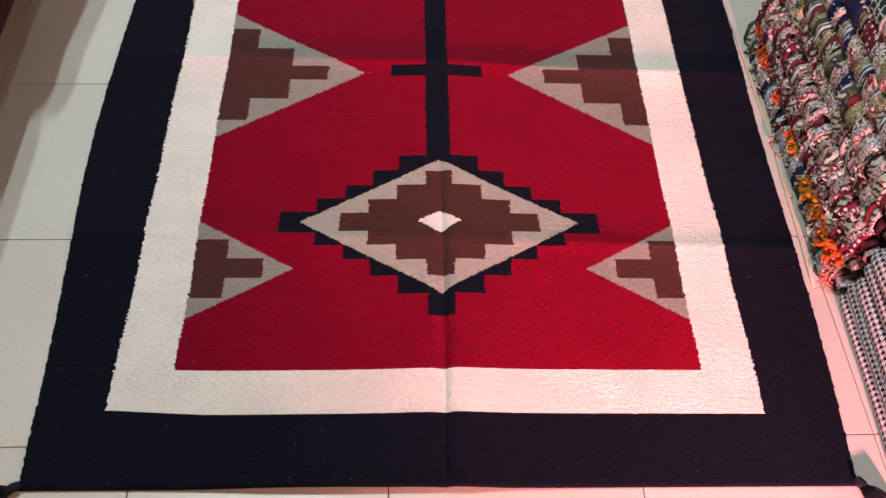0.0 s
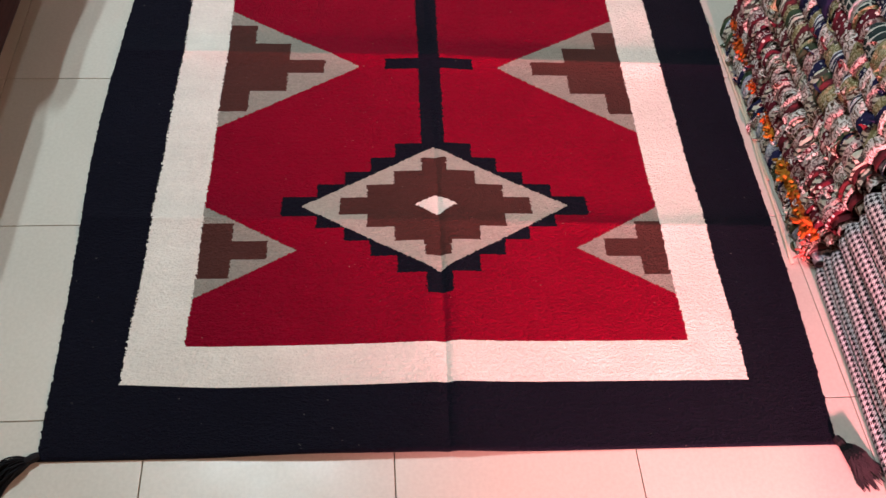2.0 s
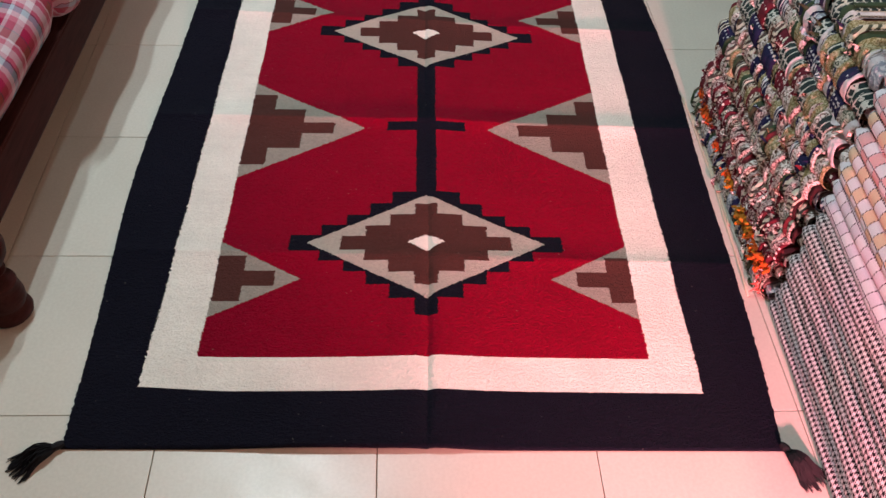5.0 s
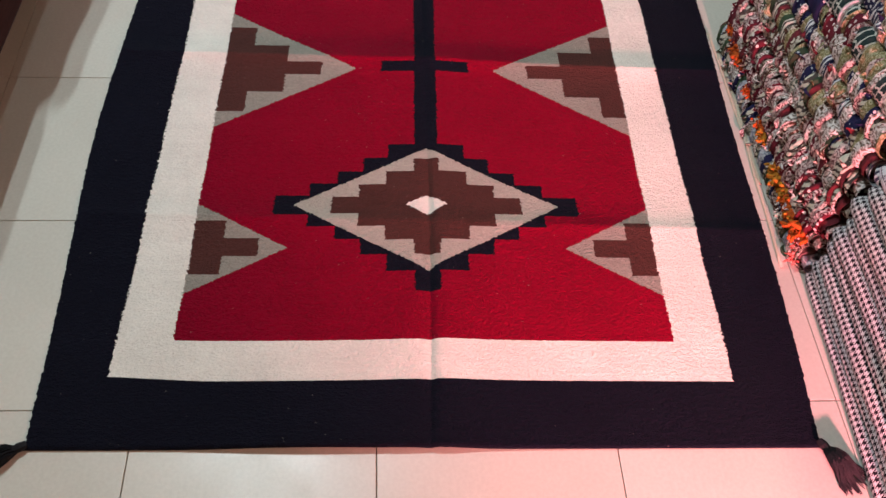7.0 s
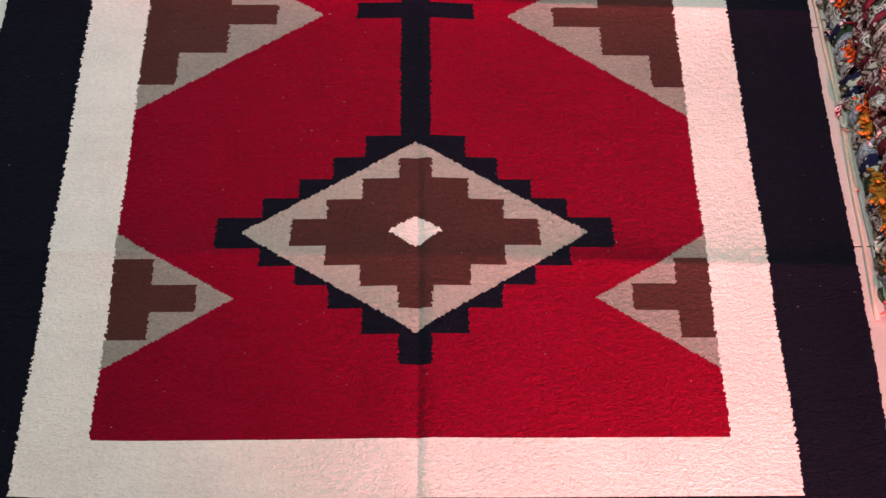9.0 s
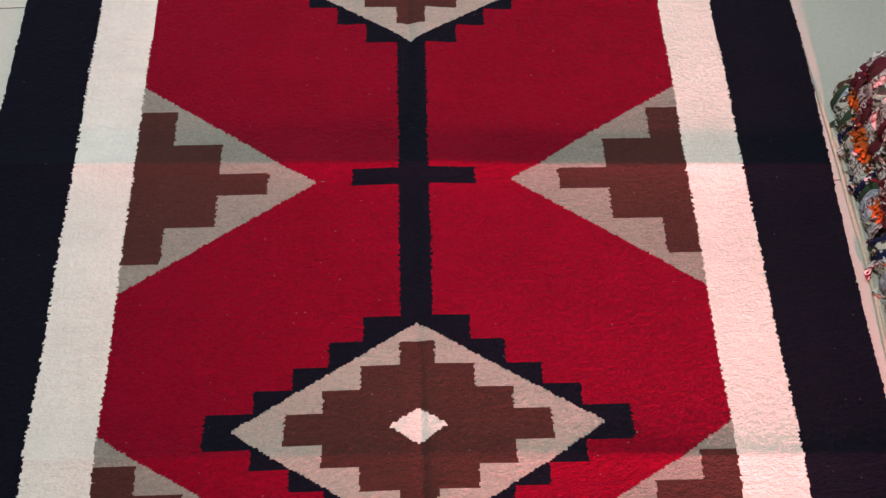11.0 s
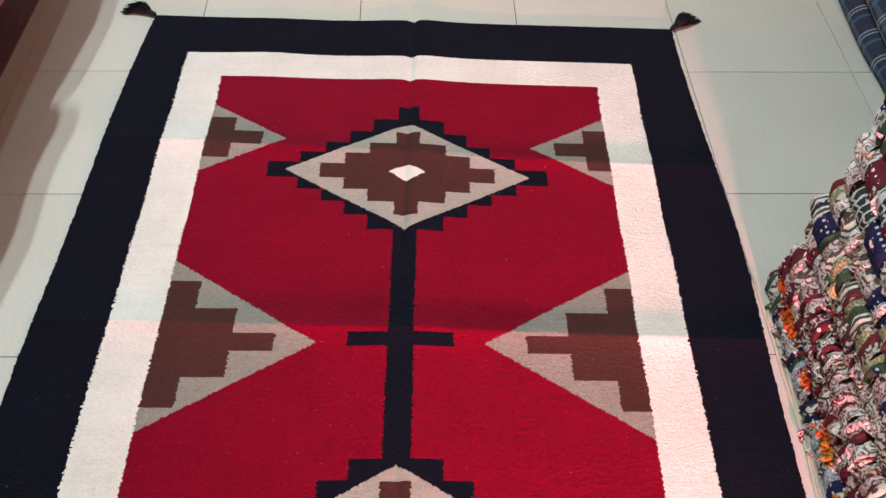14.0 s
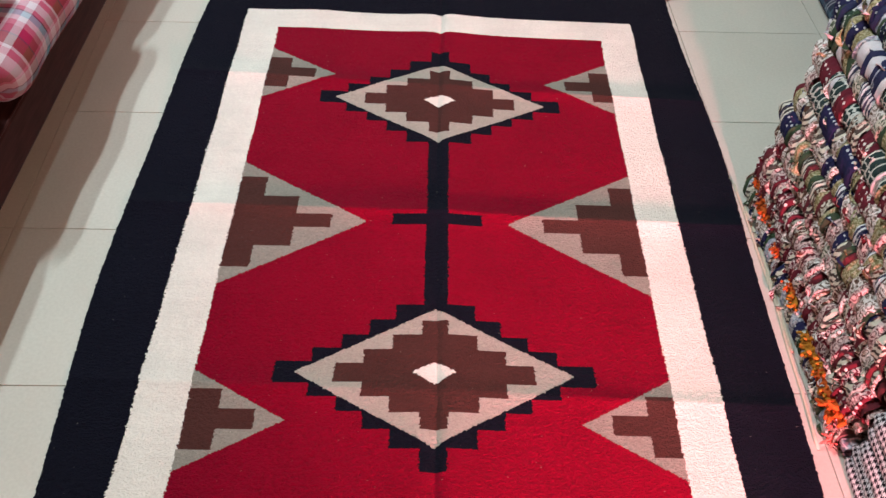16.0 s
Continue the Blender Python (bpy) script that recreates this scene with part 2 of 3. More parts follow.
CR, MA, NV, OL, GN = (0.90, 0.83, 0.80), (0.15, 0.020, 0.034), (0.022, 0.022, 0.075), (0.26, 0.22, 0.10), (0.05, 0.08, 0.05)
RAGS = dict(
    navy_dots=print_cloth("navy_dotted_rag", "dots", NV, (0.7, 0.7, 0.72), 0.011),
    maroon_dots=print_cloth("maroon_dotted_rag", "dots", MA, CR, 0.013),
    maroon_flower=print_cloth("maroon_flowered_rag", "flowers", MA, (0.86, 0.72, 0.70), 0.013),
    cream_flower=print_cloth("cream_flowered_rag", "flowers", CR, (0.16, 0.09, 0.06), 0.014),
    pink_flower=print_cloth("rosy_flowered_rag", "flowers", (0.80, 0.60, 0.57), (0.17, 0.05, 0.06), 0.014),
    stripes=print_cloth("striped_rag", "stripes", (0.84, 0.78, 0.68), (0.05, 0.03, 0.03), 0.016),
    navy_stripes=print_cloth("navy_striped_rag", "stripes", (0.82, 0.82, 0.85), NV, 0.014),
    green=print_cloth("green_rag", "plain", GN, (0.07, 0.1, 0.05), 0.03),
    green_leaf=print_cloth("leafy_rag", "flowers", (0.72, 0.66, 0.56), (0.05, 0.07, 0.04), 0.015),
    olive=print_cloth("olive_rag", "flowers", OL, (0.60, 0.54, 0.36), 0.011),
    grey_blue=print_cloth("grey_blue_rag", "flowers", (0.34, 0.37, 0.46), (0.78, 0.78, 0.84), 0.018),
    white=print_cloth("pale_rag", "plain", (0.86, 0.80, 0.84), (0.66, 0.60, 0.64), 0.03),
    maroon=print_cloth("maroon_rag", "plain", MA, (0.16, 0.04, 0.04), 0.03),
    bands=print_cloth("banded_rag", "bands", (0.80, 0.74, 0.62), (0.06, 0.035, 0.035), 0.013),
    green_bands=print_cloth("green_banded_rag", "bands", (0.72, 0.70, 0.58), (0.05, 0.07, 0.05), 0.016),
    grid=print_cloth("checked_rag", "grid", (0.028, 0.05, 0.05), (0.74, 0.72, 0.66), 0.015),
    navy=print_cloth("navy_rag", "plain", NV, (0.05, 0.06, 0.12), 0.03),
    brown=print_cloth("brown_rag", "flowers", (0.11, 0.05, 0.035), (0.74, 0.66, 0.56), 0.019),
)
RAG_CORE = plain("rag_core_cloth", (0.20, 0.11, 0.11), 0.95, 80)
ORANGE = plain("orange_yarn", (0.55, 0.10, 0.014), 0.9, 200, 0.25, 0.6)
AMBER = plain("amber_yarn", (0.48, 0.20, 0.02), 0.9, 200, 0.25, 0.6)
CORAL = plain("coral_yarn", (0.70, 0.16, 0.13), 0.9, 200, 0.25, 0.6)
TASSEL = plain("black_yarn", (0.005, 0.005, 0.008), 0.75, 300, 0.3, 0.5)
CORD = plain("cream_cord", (0.62, 0.54, 0.42), 0.9, 200)


# ---- building helpers ----
def mesh_of(name, verts, faces, mats, index=None, smooth=False, uvs=None):
    me = bpy.data.meshes.new(name)
    me.from_pydata([tuple(v) for v in verts], [], [tuple(f) for f in faces])
    for m in mats:
        me.materials.append(m)
    if index is not None:
        me.polygons.foreach_set("material_index", np.asarray(index, np.int32))
    if smooth:
        me.polygons.foreach_set("use_smooth", np.ones(len(me.polygons), bool))
    if uvs is not None:
        layer = me.uv_layers.new(name="UVMap")
        loops = np.empty(len(me.loops), np.int32)
        me.loops.foreach_get("vertex_index", loops)
        layer.data.foreach_set("uv", np.asarray(uvs, np.float32)[loops].ravel())
    me.update()
    return me


def part_mesh(name, me, parent, label=""):
    ob = new(name, me)
    ob.parent = parent
    if label:
        ob["label"] = label
    return ob


def thing(name, label, category, group="", kind="", at=None):
    ob = tagged(new(name), label, category, group, kind)
    if at is not None:
        ob.matrix_world = at
    return ob


def box_mesh(name, x0, x1, y0, y1, z0, z1, mat, bevel=0.0):
    bm = bmesh.new()
    bmesh.ops.create_cube(bm, size=1.0)
    bmesh.ops.transform(bm, matrix=Matrix.Translation(((x0 + x1) / 2, (y0 + y1) / 2, (z0 + z1) / 2)) @ Matrix.Diagonal((x1 - x0, y1 - y0, z1 - z0, 1)), verts=bm.verts)
    if bevel:
        bmesh.ops.bevel(bm, geom=list(bm.edges), offset=bevel, segments=2, affect="EDGES", profile=0.6)
    me = bpy.data.meshes.new(name)
    bm.to_mesh(me)
    bm.free()
    me.materials.append(mat)
    return me


def tube(points, radius, sides=5, taper=None):
    """Vertices and faces of a closed tube along points."""
    pts = [Vector(p) for p in points]
    verts, faces = [], []
    for k, p in enumerate(pts):
        d = (pts[min(k + 1, len(pts) - 1)] - pts[max(k - 1, 0)]).normalized()
        side = d.cross(Vector((0, 0, 1)))
        side = side.normalized() if side.length > 1e-4 else Vector((1, 0, 0))
        up = side.cross(d)
        r = radius * (taper[k] if taper else 1.0)
        for s in range(sides):
            a = 2 * math.pi * s / sides
            verts.append(p + r * (math.cos(a) * side + math.sin(a) * up))
    for k in range(len(pts) - 1):
        for s in range(sides):
            n = (s + 1) % sides
            faces.append((k * sides + s, k * sides + n, (k + 1) * sides + n, (k + 1) * sides + s))
    faces.append(tuple(range(sides))[::-1])
    faces.append(tuple((len(pts) - 1) * sides + s for s in range(sides)))
    return verts, faces


def joined(pieces):
    verts, faces = [], []
    for v, f in pieces:
        n = len(verts)
        verts += list(v)
        faces += [tuple(i + n for i in g) for g in f]
    return verts, faces


# ---- the room ----
X0, X1, Y0, Y1, H = -2.6, 2.6, -2.6, 3.6, 2.8
for wall, box in (("wall_west", (X0 - 0.15, X0, Y0 - 0.15, Y1 + 0.15)), ("wall_east", (X1, X1 + 0.15, Y0 - 0.15, Y1 + 0.15)),
                  ("wall_south", (X0, X1, Y0 - 0.15, Y0)), ("wall_north", (X0, X1, Y1, Y1 + 0.15))):
    tagged(new(wall, box_mesh(wall, *box, -0.1, H, PLASTER)), "plain cream painted plaster wall of the shop", "wall", kind="structure")
tagged(new("ceiling", box_mesh("ceiling", X0 - 0.15, X1 + 0.15, Y0 - 0.15, Y1 + 0.15, H, H + 0.12, PLASTER)), "plain pale painted ceiling", "ceiling", kind="structure")


# ---- the rug ----
RUG_W, RUG_L, CELL = 0.612, 1.768, 0.0025
rng = np.random.default_rng(7)


def rug_warp(x, y):
    """From the drawn pattern to the floor: the hand-woven rug bulges a little and its far end runs askew."""
    askew = np.interp(y, [0, 0.86, 1.0, 1.26, 1.4, 1.55, 1.77], [0, 0, -0.015, -0.038, -0.040, -0.030, -0.031])
    belly = np.sin(np.pi * np.clip(y / RUG_L, 0, 1))
    out = np.clip((np.abs(x) - 0.51) / 0.10, 0, 1)
    wx = x + np.sign(x) * out * belly * np.where(x < 0, 0.031, 0.021) + 0.004 * np.sin(7 * y) * out
    wy = y + askew * x
    near = np.clip(1 - y / 0.25, 0, 1)
    wy = wy + near * np.clip(y / 0.1, 0, 1) * 0.012 * np.clip((-x - 0.36) / 0.15, 0, 1)
    return wx, wy


def cross_folds(x, y):
    """Old fold lines across the rug: each rises gently towards the near end and falls off behind its crest."""
    z = 0.0 * x
    for y0, h, front, back in ((0.447, 0.0090, 0.042, 0.030), (0.886, 0.0160, 0.038, 0.033), (1.322, 0.0135, 0.038, 0.032)):
        d = y - (y0 - 0.024 * x)
        h = h * (1 if 0.8 < y0 < 1 else 0.5 + 0.5 * np.clip(np.abs(x) / 0.4, 0, 1))
        z = z + h * np.exp(-(np.sqrt(d * d + 0.000006) - 0.0024) / np.where(d < 0, front, back))
    return z


def long_fold(x, y):
    """The lengthwise fold: a soft double ridge, higher on one side, with a sharp crease between."""
    d = x - 0.001 - 0.004 * np.sin(4 * y)
    ends = 0.75 + 0.25 * np.clip(np.abs(y - 0.88) / 0.8, 0, 1)
    z = ends * 0.0140 * np.exp(-np.sqrt(d * d + 0.0001) / np.where(d < 0, 0.085, 0.075))
    z = z + 0.0022 * np.tanh(d / 0.008) * np.exp(-np.abs(d) / 0.06)
    return z - 0.0130 * ends * np.clip(0.6 + y, 0.6, 1) * np.clip(np.abs(y - 0.80) / 0.35, 0.4, 1) * np.exp(-np.sqrt(d * d + 0.000004) / 0.014)


def rug_height(x, y):
    z = 0.006 + 0.0012 * np.sin(5.1 * x + 3 * y) + 0.001 * np.sin(9 * y - 4 * x) + cross_folds(x, y) + long_fold(x, y)
    # the near edge lifts off the tiles on one side, and two corners are puffed
    z = z + 0.012 * np.exp(-((x + 0.20) / 0.16) ** 2) * np.clip(1 - y / 0.14, 0, 1) ** 1.5
    z = z + 0.006 * np.exp(-(((x + 0.32) / 0.09) ** 2 + ((y - 1.66) / 0.12) ** 2))
    z = z + 0.004 * np.exp(-(((x + 0.52) / 0.10) ** 2 + ((y - 0.12) / 0.09) ** 2))
    return z


# kinds: 0 border, 1 band, 2 field, 3 bar, 4.. medallions and side motifs, each with ground and core
REGIONS = ["border", "band", "field", "bar"]


def rug_pattern(x, y):
    kind = np.zeros(x.shape, int)
    ax = np.abs(x)
    kind[(x > -0.510) & (x < 0.498) & (y > 0.114) & (y < 1.631)] = 1
    inside = (x > -0.419) & (x < 0.412) & (y > 0.191) & (y < 1.547)
    kind[inside] = 2
    kind[inside & (ax < 0.0225) & (y > 0.6) & (y < 1.15)] = 3
    kind[inside & (ax < 0.092) & (np.abs(y - 0.861) < 0.0150)] = 3
    code = 4
    for yc, way in ((0.483, 1), (1.262, -1)):
        d = (y - yc) * way
        step = np.zeros(x.shape, bool)
        for w, h in ((0.281, 0.022), (0.218, 0.051), (0.168, 0.081), (0.121, 0.116), (0.074, 0.153)):
            step |= (ax < w) & (np.abs(d) < h)
        step |= (ax < 0.0235) & (d < 0) & (d > -0.196)
        kind[step] = code
        dia = ax / 0.245 + np.abs(d) / np.where(y > yc, 0.142, 0.151) < 1
        kind[dia] = code + 1
        core = np.zeros(x.shape, bool)
        for w, h in ((0.175, 0.020), (0.126, 0.050), (0.077, 0.082), (0.0245, 0.115)):
            core |= (ax < w) & (np.abs(d) < h)
        kind[core] = code + 2
        kind[ax / 0.037 + np.abs(d) / 0.023 < 1] = code + 3
        code += 4
    for side, lower in ((-1, 1.0), (1, 1.06)):
        sx = x * side
        for yc, tip, half, steps in ((0.384, 0.251, 0.100, ((0.302, 0.020), (0.364, 0.060))),
                                     (0.853, 0.144, 0.173, ((0.217, 0.019), (0.290, 0.070), (0.363, 0.128))),
                                     (1.348, 0.252, 0.100, ((0.302, 0.020), (0.364, 0.060)))):
            tri = inside & (sx > tip) & (np.abs(y - yc) < half * np.where(y < yc, lower, 1.0) * (sx - tip) / (0.419 - tip))
            kind[tri] = code
            core = np.zeros(x.shape, bool)
            for x0, h in steps:
                core |= inside & (sx > x0) & (np.abs(y - yc) < h)
            kind[core] = code + 1
            code += 2
    return kind


def build_rug():
    rug = thing("woven_rug", "red, black and cream wool rug with stepped diamonds lying on tiles", "rug")
    nx, ny = round(2 * RUG_W / 0.0018), round(RUG_L / CELL)
    gx, gy = np.meshgrid(np.linspace(-RUG_W, RUG_W, nx + 1), np.linspace(0, RUG_L, ny + 1))
    cx, cy = (gx[:-1, :-1] + gx[1:, 1:]) / 2, (gy[:-1, :-1] + gy[1:, 1:]) / 2
    # each weft row turns back a little earlier or later at a change of colour
    jag = rng.uniform(-0.0017, 0.0017, (ny, 1)) + 0.001 * np.sin(cy * 23)
    kind = rug_pattern(cx + jag * np.sign(cx), cy)
    wx, wy = rug_warp(gx, gy)
    edge = rng.normal(0, 0.0009, (ny + 1, 1))
    wx = wx + np.where(np.abs(gx) > RUG_W - 0.002, edge, 0)
    wz = rug_height(gx, gy) + rng.normal(0, 0.0004, gx.shape)
    # cloth taken up by the folds
    taken = cross_folds(gx, gy) * np.clip((gy - 0.04) / 0.3, 0, 1) * np.clip((RUG_L - 0.02 - gy) / 0.2, 0, 1)
    wy = wy - 0.8 * taken
    wx = wx * (1 - 0.75 * taken)
    rim = np.minimum(np.minimum(gy, RUG_L - gy), RUG_W - np.abs(gx))
    wz = np.where(rim < CELL * 0.5, np.maximum(wz - 0.003, 0.002), wz)
    verts = np.stack([wx, wy, wz], -1).reshape(-1, 3)
    ids = np.arange((nx + 1) * (ny + 1)).reshape(ny + 1, nx + 1)
    quads = np.stack([ids[:-1, :-1], ids[:-1, 1:], ids[1:, 1:], ids[1:, :-1]], -1).reshape(-1, 4)
    flat = kind.reshape(-1)

    def piece(name, code, mat, parent, label=""):
        q = quads[flat == code]
        used, inv = np.unique(q, return_inverse=True)
        me = mesh_of(name, verts[used].tolist(), inv.reshape(-1, 4).tolist(), [mat], smooth=True)
        return part_mesh(name, me, parent, label)

    piece("outer_border", 0, BLACK, rug, "plain black woven outer border")
    piece("inner_band", 1, CREAM, rug, "cream woven band inside the border")
    piece("field", 2, RED, rug, "deep red woven field")
    piece("centre_bar", 3, BLACK, rug, "black woven bar with a short cross arm")
    code = 4
    for _ in range(2):
        m = piece("medallion", code, BLACK, rug, "stepped diamond medallion with a black outline")
        piece("diamond_ground", code + 1, GREY_LIGHT, m, "pale grey diamond")
        piece("stepped_core", code + 2, BROWN, m, "brown stepped centre")
        piece("small_diamond", code + 3, CREAM, m, "small cream diamond")
        code += 4
    for _ in range(6):
        m = piece("side_motif", code, GREY, rug, "grey side triangle")
        piece("stepped_core", code + 1, BROWN, m, "brown stepped block")
        code += 2
    # the underside and the selvedge down to the floor
    loop = np.concatenate([ids[0, :], ids[1:, -1], ids[-1, -2::-1], ids[-2:0:-1, 0]])
    top = verts[loop]
    low = top.copy()
    low[:, 2] = np.maximum(0.0005, top[:, 2] - 0.006)
    n = len(loop)
    faces = [(k, (k + 1) % n, n + (k + 1) % n, n + k)[::-1] for k in range(n)]
    part_mesh("selvedge", mesh_of("selvedge", np.concatenate([top, low]).tolist(), faces, [BLACK]), rug, "black corded edge")
    # tassels at the corners
    for (x, y), (dx, dy), seed in (((-0.612, 0.004), (-0.85, -0.55), 1), ((0.612, 0.004), (0.5, -0.86), 2), ((0.616, 1.750), (0.72, 0.70), 3), ((-0.618, 1.784), (-0.85, 0.5), 4)):
        r = random.Random(seed)
        d = Vector((dx, dy, 0)).normalized()
        s = Vector((-d.y, d.x, 0))
        base = Vector((x, y, 0.010))
        pieces = [tube([base - d * 0.006, base + d * 0.004, base + d * 0.014], 0.0065, 8, [0.8, 1.15, 0.9])]
        for _ in range(120):
            spread = r.uniform(-1, 1)
            long = r.uniform(0.062, 0.084)
            lift = r.uniform(0.002, 0.022)
            pts = []
            for k in range(6):
                f = k / 5
                p = base + d * (0.008 + long * f * (1 - 0.12 * abs(spread))) + s * (spread * (0.005 + 0.023 * f ** 0.9) + 0.004 * math.sin(5 * f + spread * 9) * f)
                p.z = max(0.0016, 0.008 + lift * math.sin(math.pi * min(1, f * 1.15)) * (1 - 0.5 * f) - 0.006 * f)
                pts.append(p)
            pieces.append(tube(pts, 0.0013, 3, [1, 1, 1, 0.9, 0.8, 0.5]))
        v, f = joined(pieces)
        part_mesh("tassel", mesh_of("tassel", v, f, [TASSEL]), rug, "black yarn corner tassel")
    return rug


GREY_LIGHT = wool("pale_grey_wool", (0.45, 0.44, 0.385), 0.26)
build_rug()


# ---- piled textiles beside the rug ----
def fold_profile(h, deep, n=9, flat=0.0, square=1.0):
    """The outline of a folded edge in x and z: along the top, round the fold, back along the bottom."""
    pts = [(deep, h), (deep * 0.5, h), (h * 0.5 + flat, h)]
    for k in range(n + 1):
        a = math.pi / 2 + math.pi * k / n
        pts.append((h * 0.5 + h * 0.5 * math.cos(a), h * 0.5 + h * 0.5 * math.copysign(abs(math.sin(a)) ** square, math.sin(a))))
    pts += [(h * 0.5 + flat, 0.0), (deep * 0.5, 0.0), (deep, 0.0)]
    return pts


def folded_cloth(name, label, group, mat, x, y0, y1, z, h, deep, seed, side=1, wave=0.004, category="blanket", shift=0.0, part_name="cloth"):
    """One folded blanket: a slab with its rounded fold towards the rug."""
    ob = thing(name, label, category, group, at=pose(x, 0, z))
    prof = fold_profile(h, deep)
    arc = [0.0]
    for (a, b), (c, d) in zip(prof, prof[1:]):
        arc.append(arc[-1] + math.hypot(c - a, d - b))
    rows = 46
    verts, uvs, faces = [], [], []
    n = len(prof)
    for r in range(rows + 1):
        f = r / rows
        y = y0 + (y1 - y0) * f
        end = min(1.0, 0.55 + 0.45 * math.sqrt(min(1, min(f, 1 - f) * (y1 - y0) / (h * 0.5))))
        for k, (px, pz) in enumerate(prof):
            w = noise.noise(Vector((seed * 3.7, y * 5.0, k * 0.12))) * wave
            zz = h / 2 + (pz - h / 2) * end + 0.4 * noise.noise(Vector((seed * 1.3 + 9, y * 7.0, px * 6))) * wave * (1 if 0 < pz else 0.0)
            px2 = px + w + (1 - end) * h * 0.35
            verts.append((side * px2, y + 0.004 * noise.noise(Vector((seed, pz * 40, 3.0))), max(zz, 0.0)))
            uvs.append((y + shift, arc[k] + seed * 0.013))
    for r in range(rows):
        for k in range(n - 1):
            q = (r * n + k, r * n + k + 1, (r + 1) * n + k + 1, (r + 1) * n + k)
            faces.append(q if side > 0 else q[::-1])
        faces.append((r * n, (r + 1) * n, (r + 1) * n + n - 1, r * n + n - 1) if side > 0 else (r * n, r * n + n - 1, (r + 1) * n + n - 1, (r + 1) * n))
    faces.append(tuple(range(n)) if side < 0 else tuple(range(n))[::-1])
    faces.append(tuple(rows * n + k for k in range(n)) if side > 0 else tuple(rows * n + k for k in range(n))[::-1])
    part_mesh(part_name, mesh_of(part_name, verts, faces, [mat], smooth=True, uvs=uvs), ob)
    return ob


# houndstooth blankets, then checked ones on top of them
z = 0.0
for k, h in enumerate((0.026, 0.028, 0.034, 0.032, 0.036, 0.034, 0.038, 0.036)):
    folded_cloth("folded_blanket", "folded black and white houndstooth blanket in a low pile", "houndstooth pile", HOUND, 0.668 + 0.03 * z + (0.005 if k % 2 else 0), -0.42,
                 0.328 + 0.007 * math.sin(2.3 * k), z, h, 0.5, k + 1, wave=0.005, shift=0.0037 * k)
    z += h
CHECKS = ((MAUVE, "mauve"), (MAUVE, "mauve"), (PEACH, "peach"), (PEACH, "peach"), (PINK, "pink"), (PEACH, "peach"), (PINK, "pink"), (PINK, "pink"), (MAUVE, "mauve"), (PEACH, "peach"))
for k, (mat, word) in enumerate(CHECKS):
    h = 0.036
    folded_cloth("folded_blanket", f"folded white and {word} checked blanket on a pile", "checked pile", mat, 0.686 + 0.06 * (z - 0.26) + 0.004 * math.sin(2.9 * k), -0.42,
                 0.336 + 0.05 * (z - 0.26), z, h, 0.45, k + 21, wave=0.006, shift=0.011 * k)
    z += h


# folded rag rugs
LAYERS = [
    ["navy_dots", "green_leaf", "grey_blue", "brown", "bands", "maroon_flower", "green", "cream_flower"],
    ["maroon_dots", "maroon_flower", "pink_flower", "maroon_dots", "cream_flower", "bands", "maroon"],
    ["maroon_flower", "pink_flower", "maroon", "cream_flower", "maroon_dots", "bands", "brown"],
    ["bands", "maroon_dots", "pink_flower", "cream_flower", "maroon", "brown", "green_leaf"],
    ["cream_flower", "pink_flower", "bands", "brown", "maroon", "stripes", "green", "navy_dots", "olive"],
    ["navy_dots", "pink_flower", "cream_flower", "brown", "bands", "navy_stripes", "maroon", "olive"],
    ["grid", "pink_flower", "cream_flower", "navy_dots", "cream_flower", "olive", "bands", "maroon_dots"],
    ["brown", "white", "maroon_dots", "cream_flower", "grid", "pink_flower", "olive", "bands"],
    ["olive", "navy_stripes", "navy_dots", "cream_flower", "green", "white", "brown", "green_leaf"],
    ["navy", "olive", "green", "navy_dots", "grey_blue", "grid", "white", "green_leaf"],
    ["olive", "green", "navy", "grid", "green_bands", "navy_dots", "grey_blue", "white"],
]


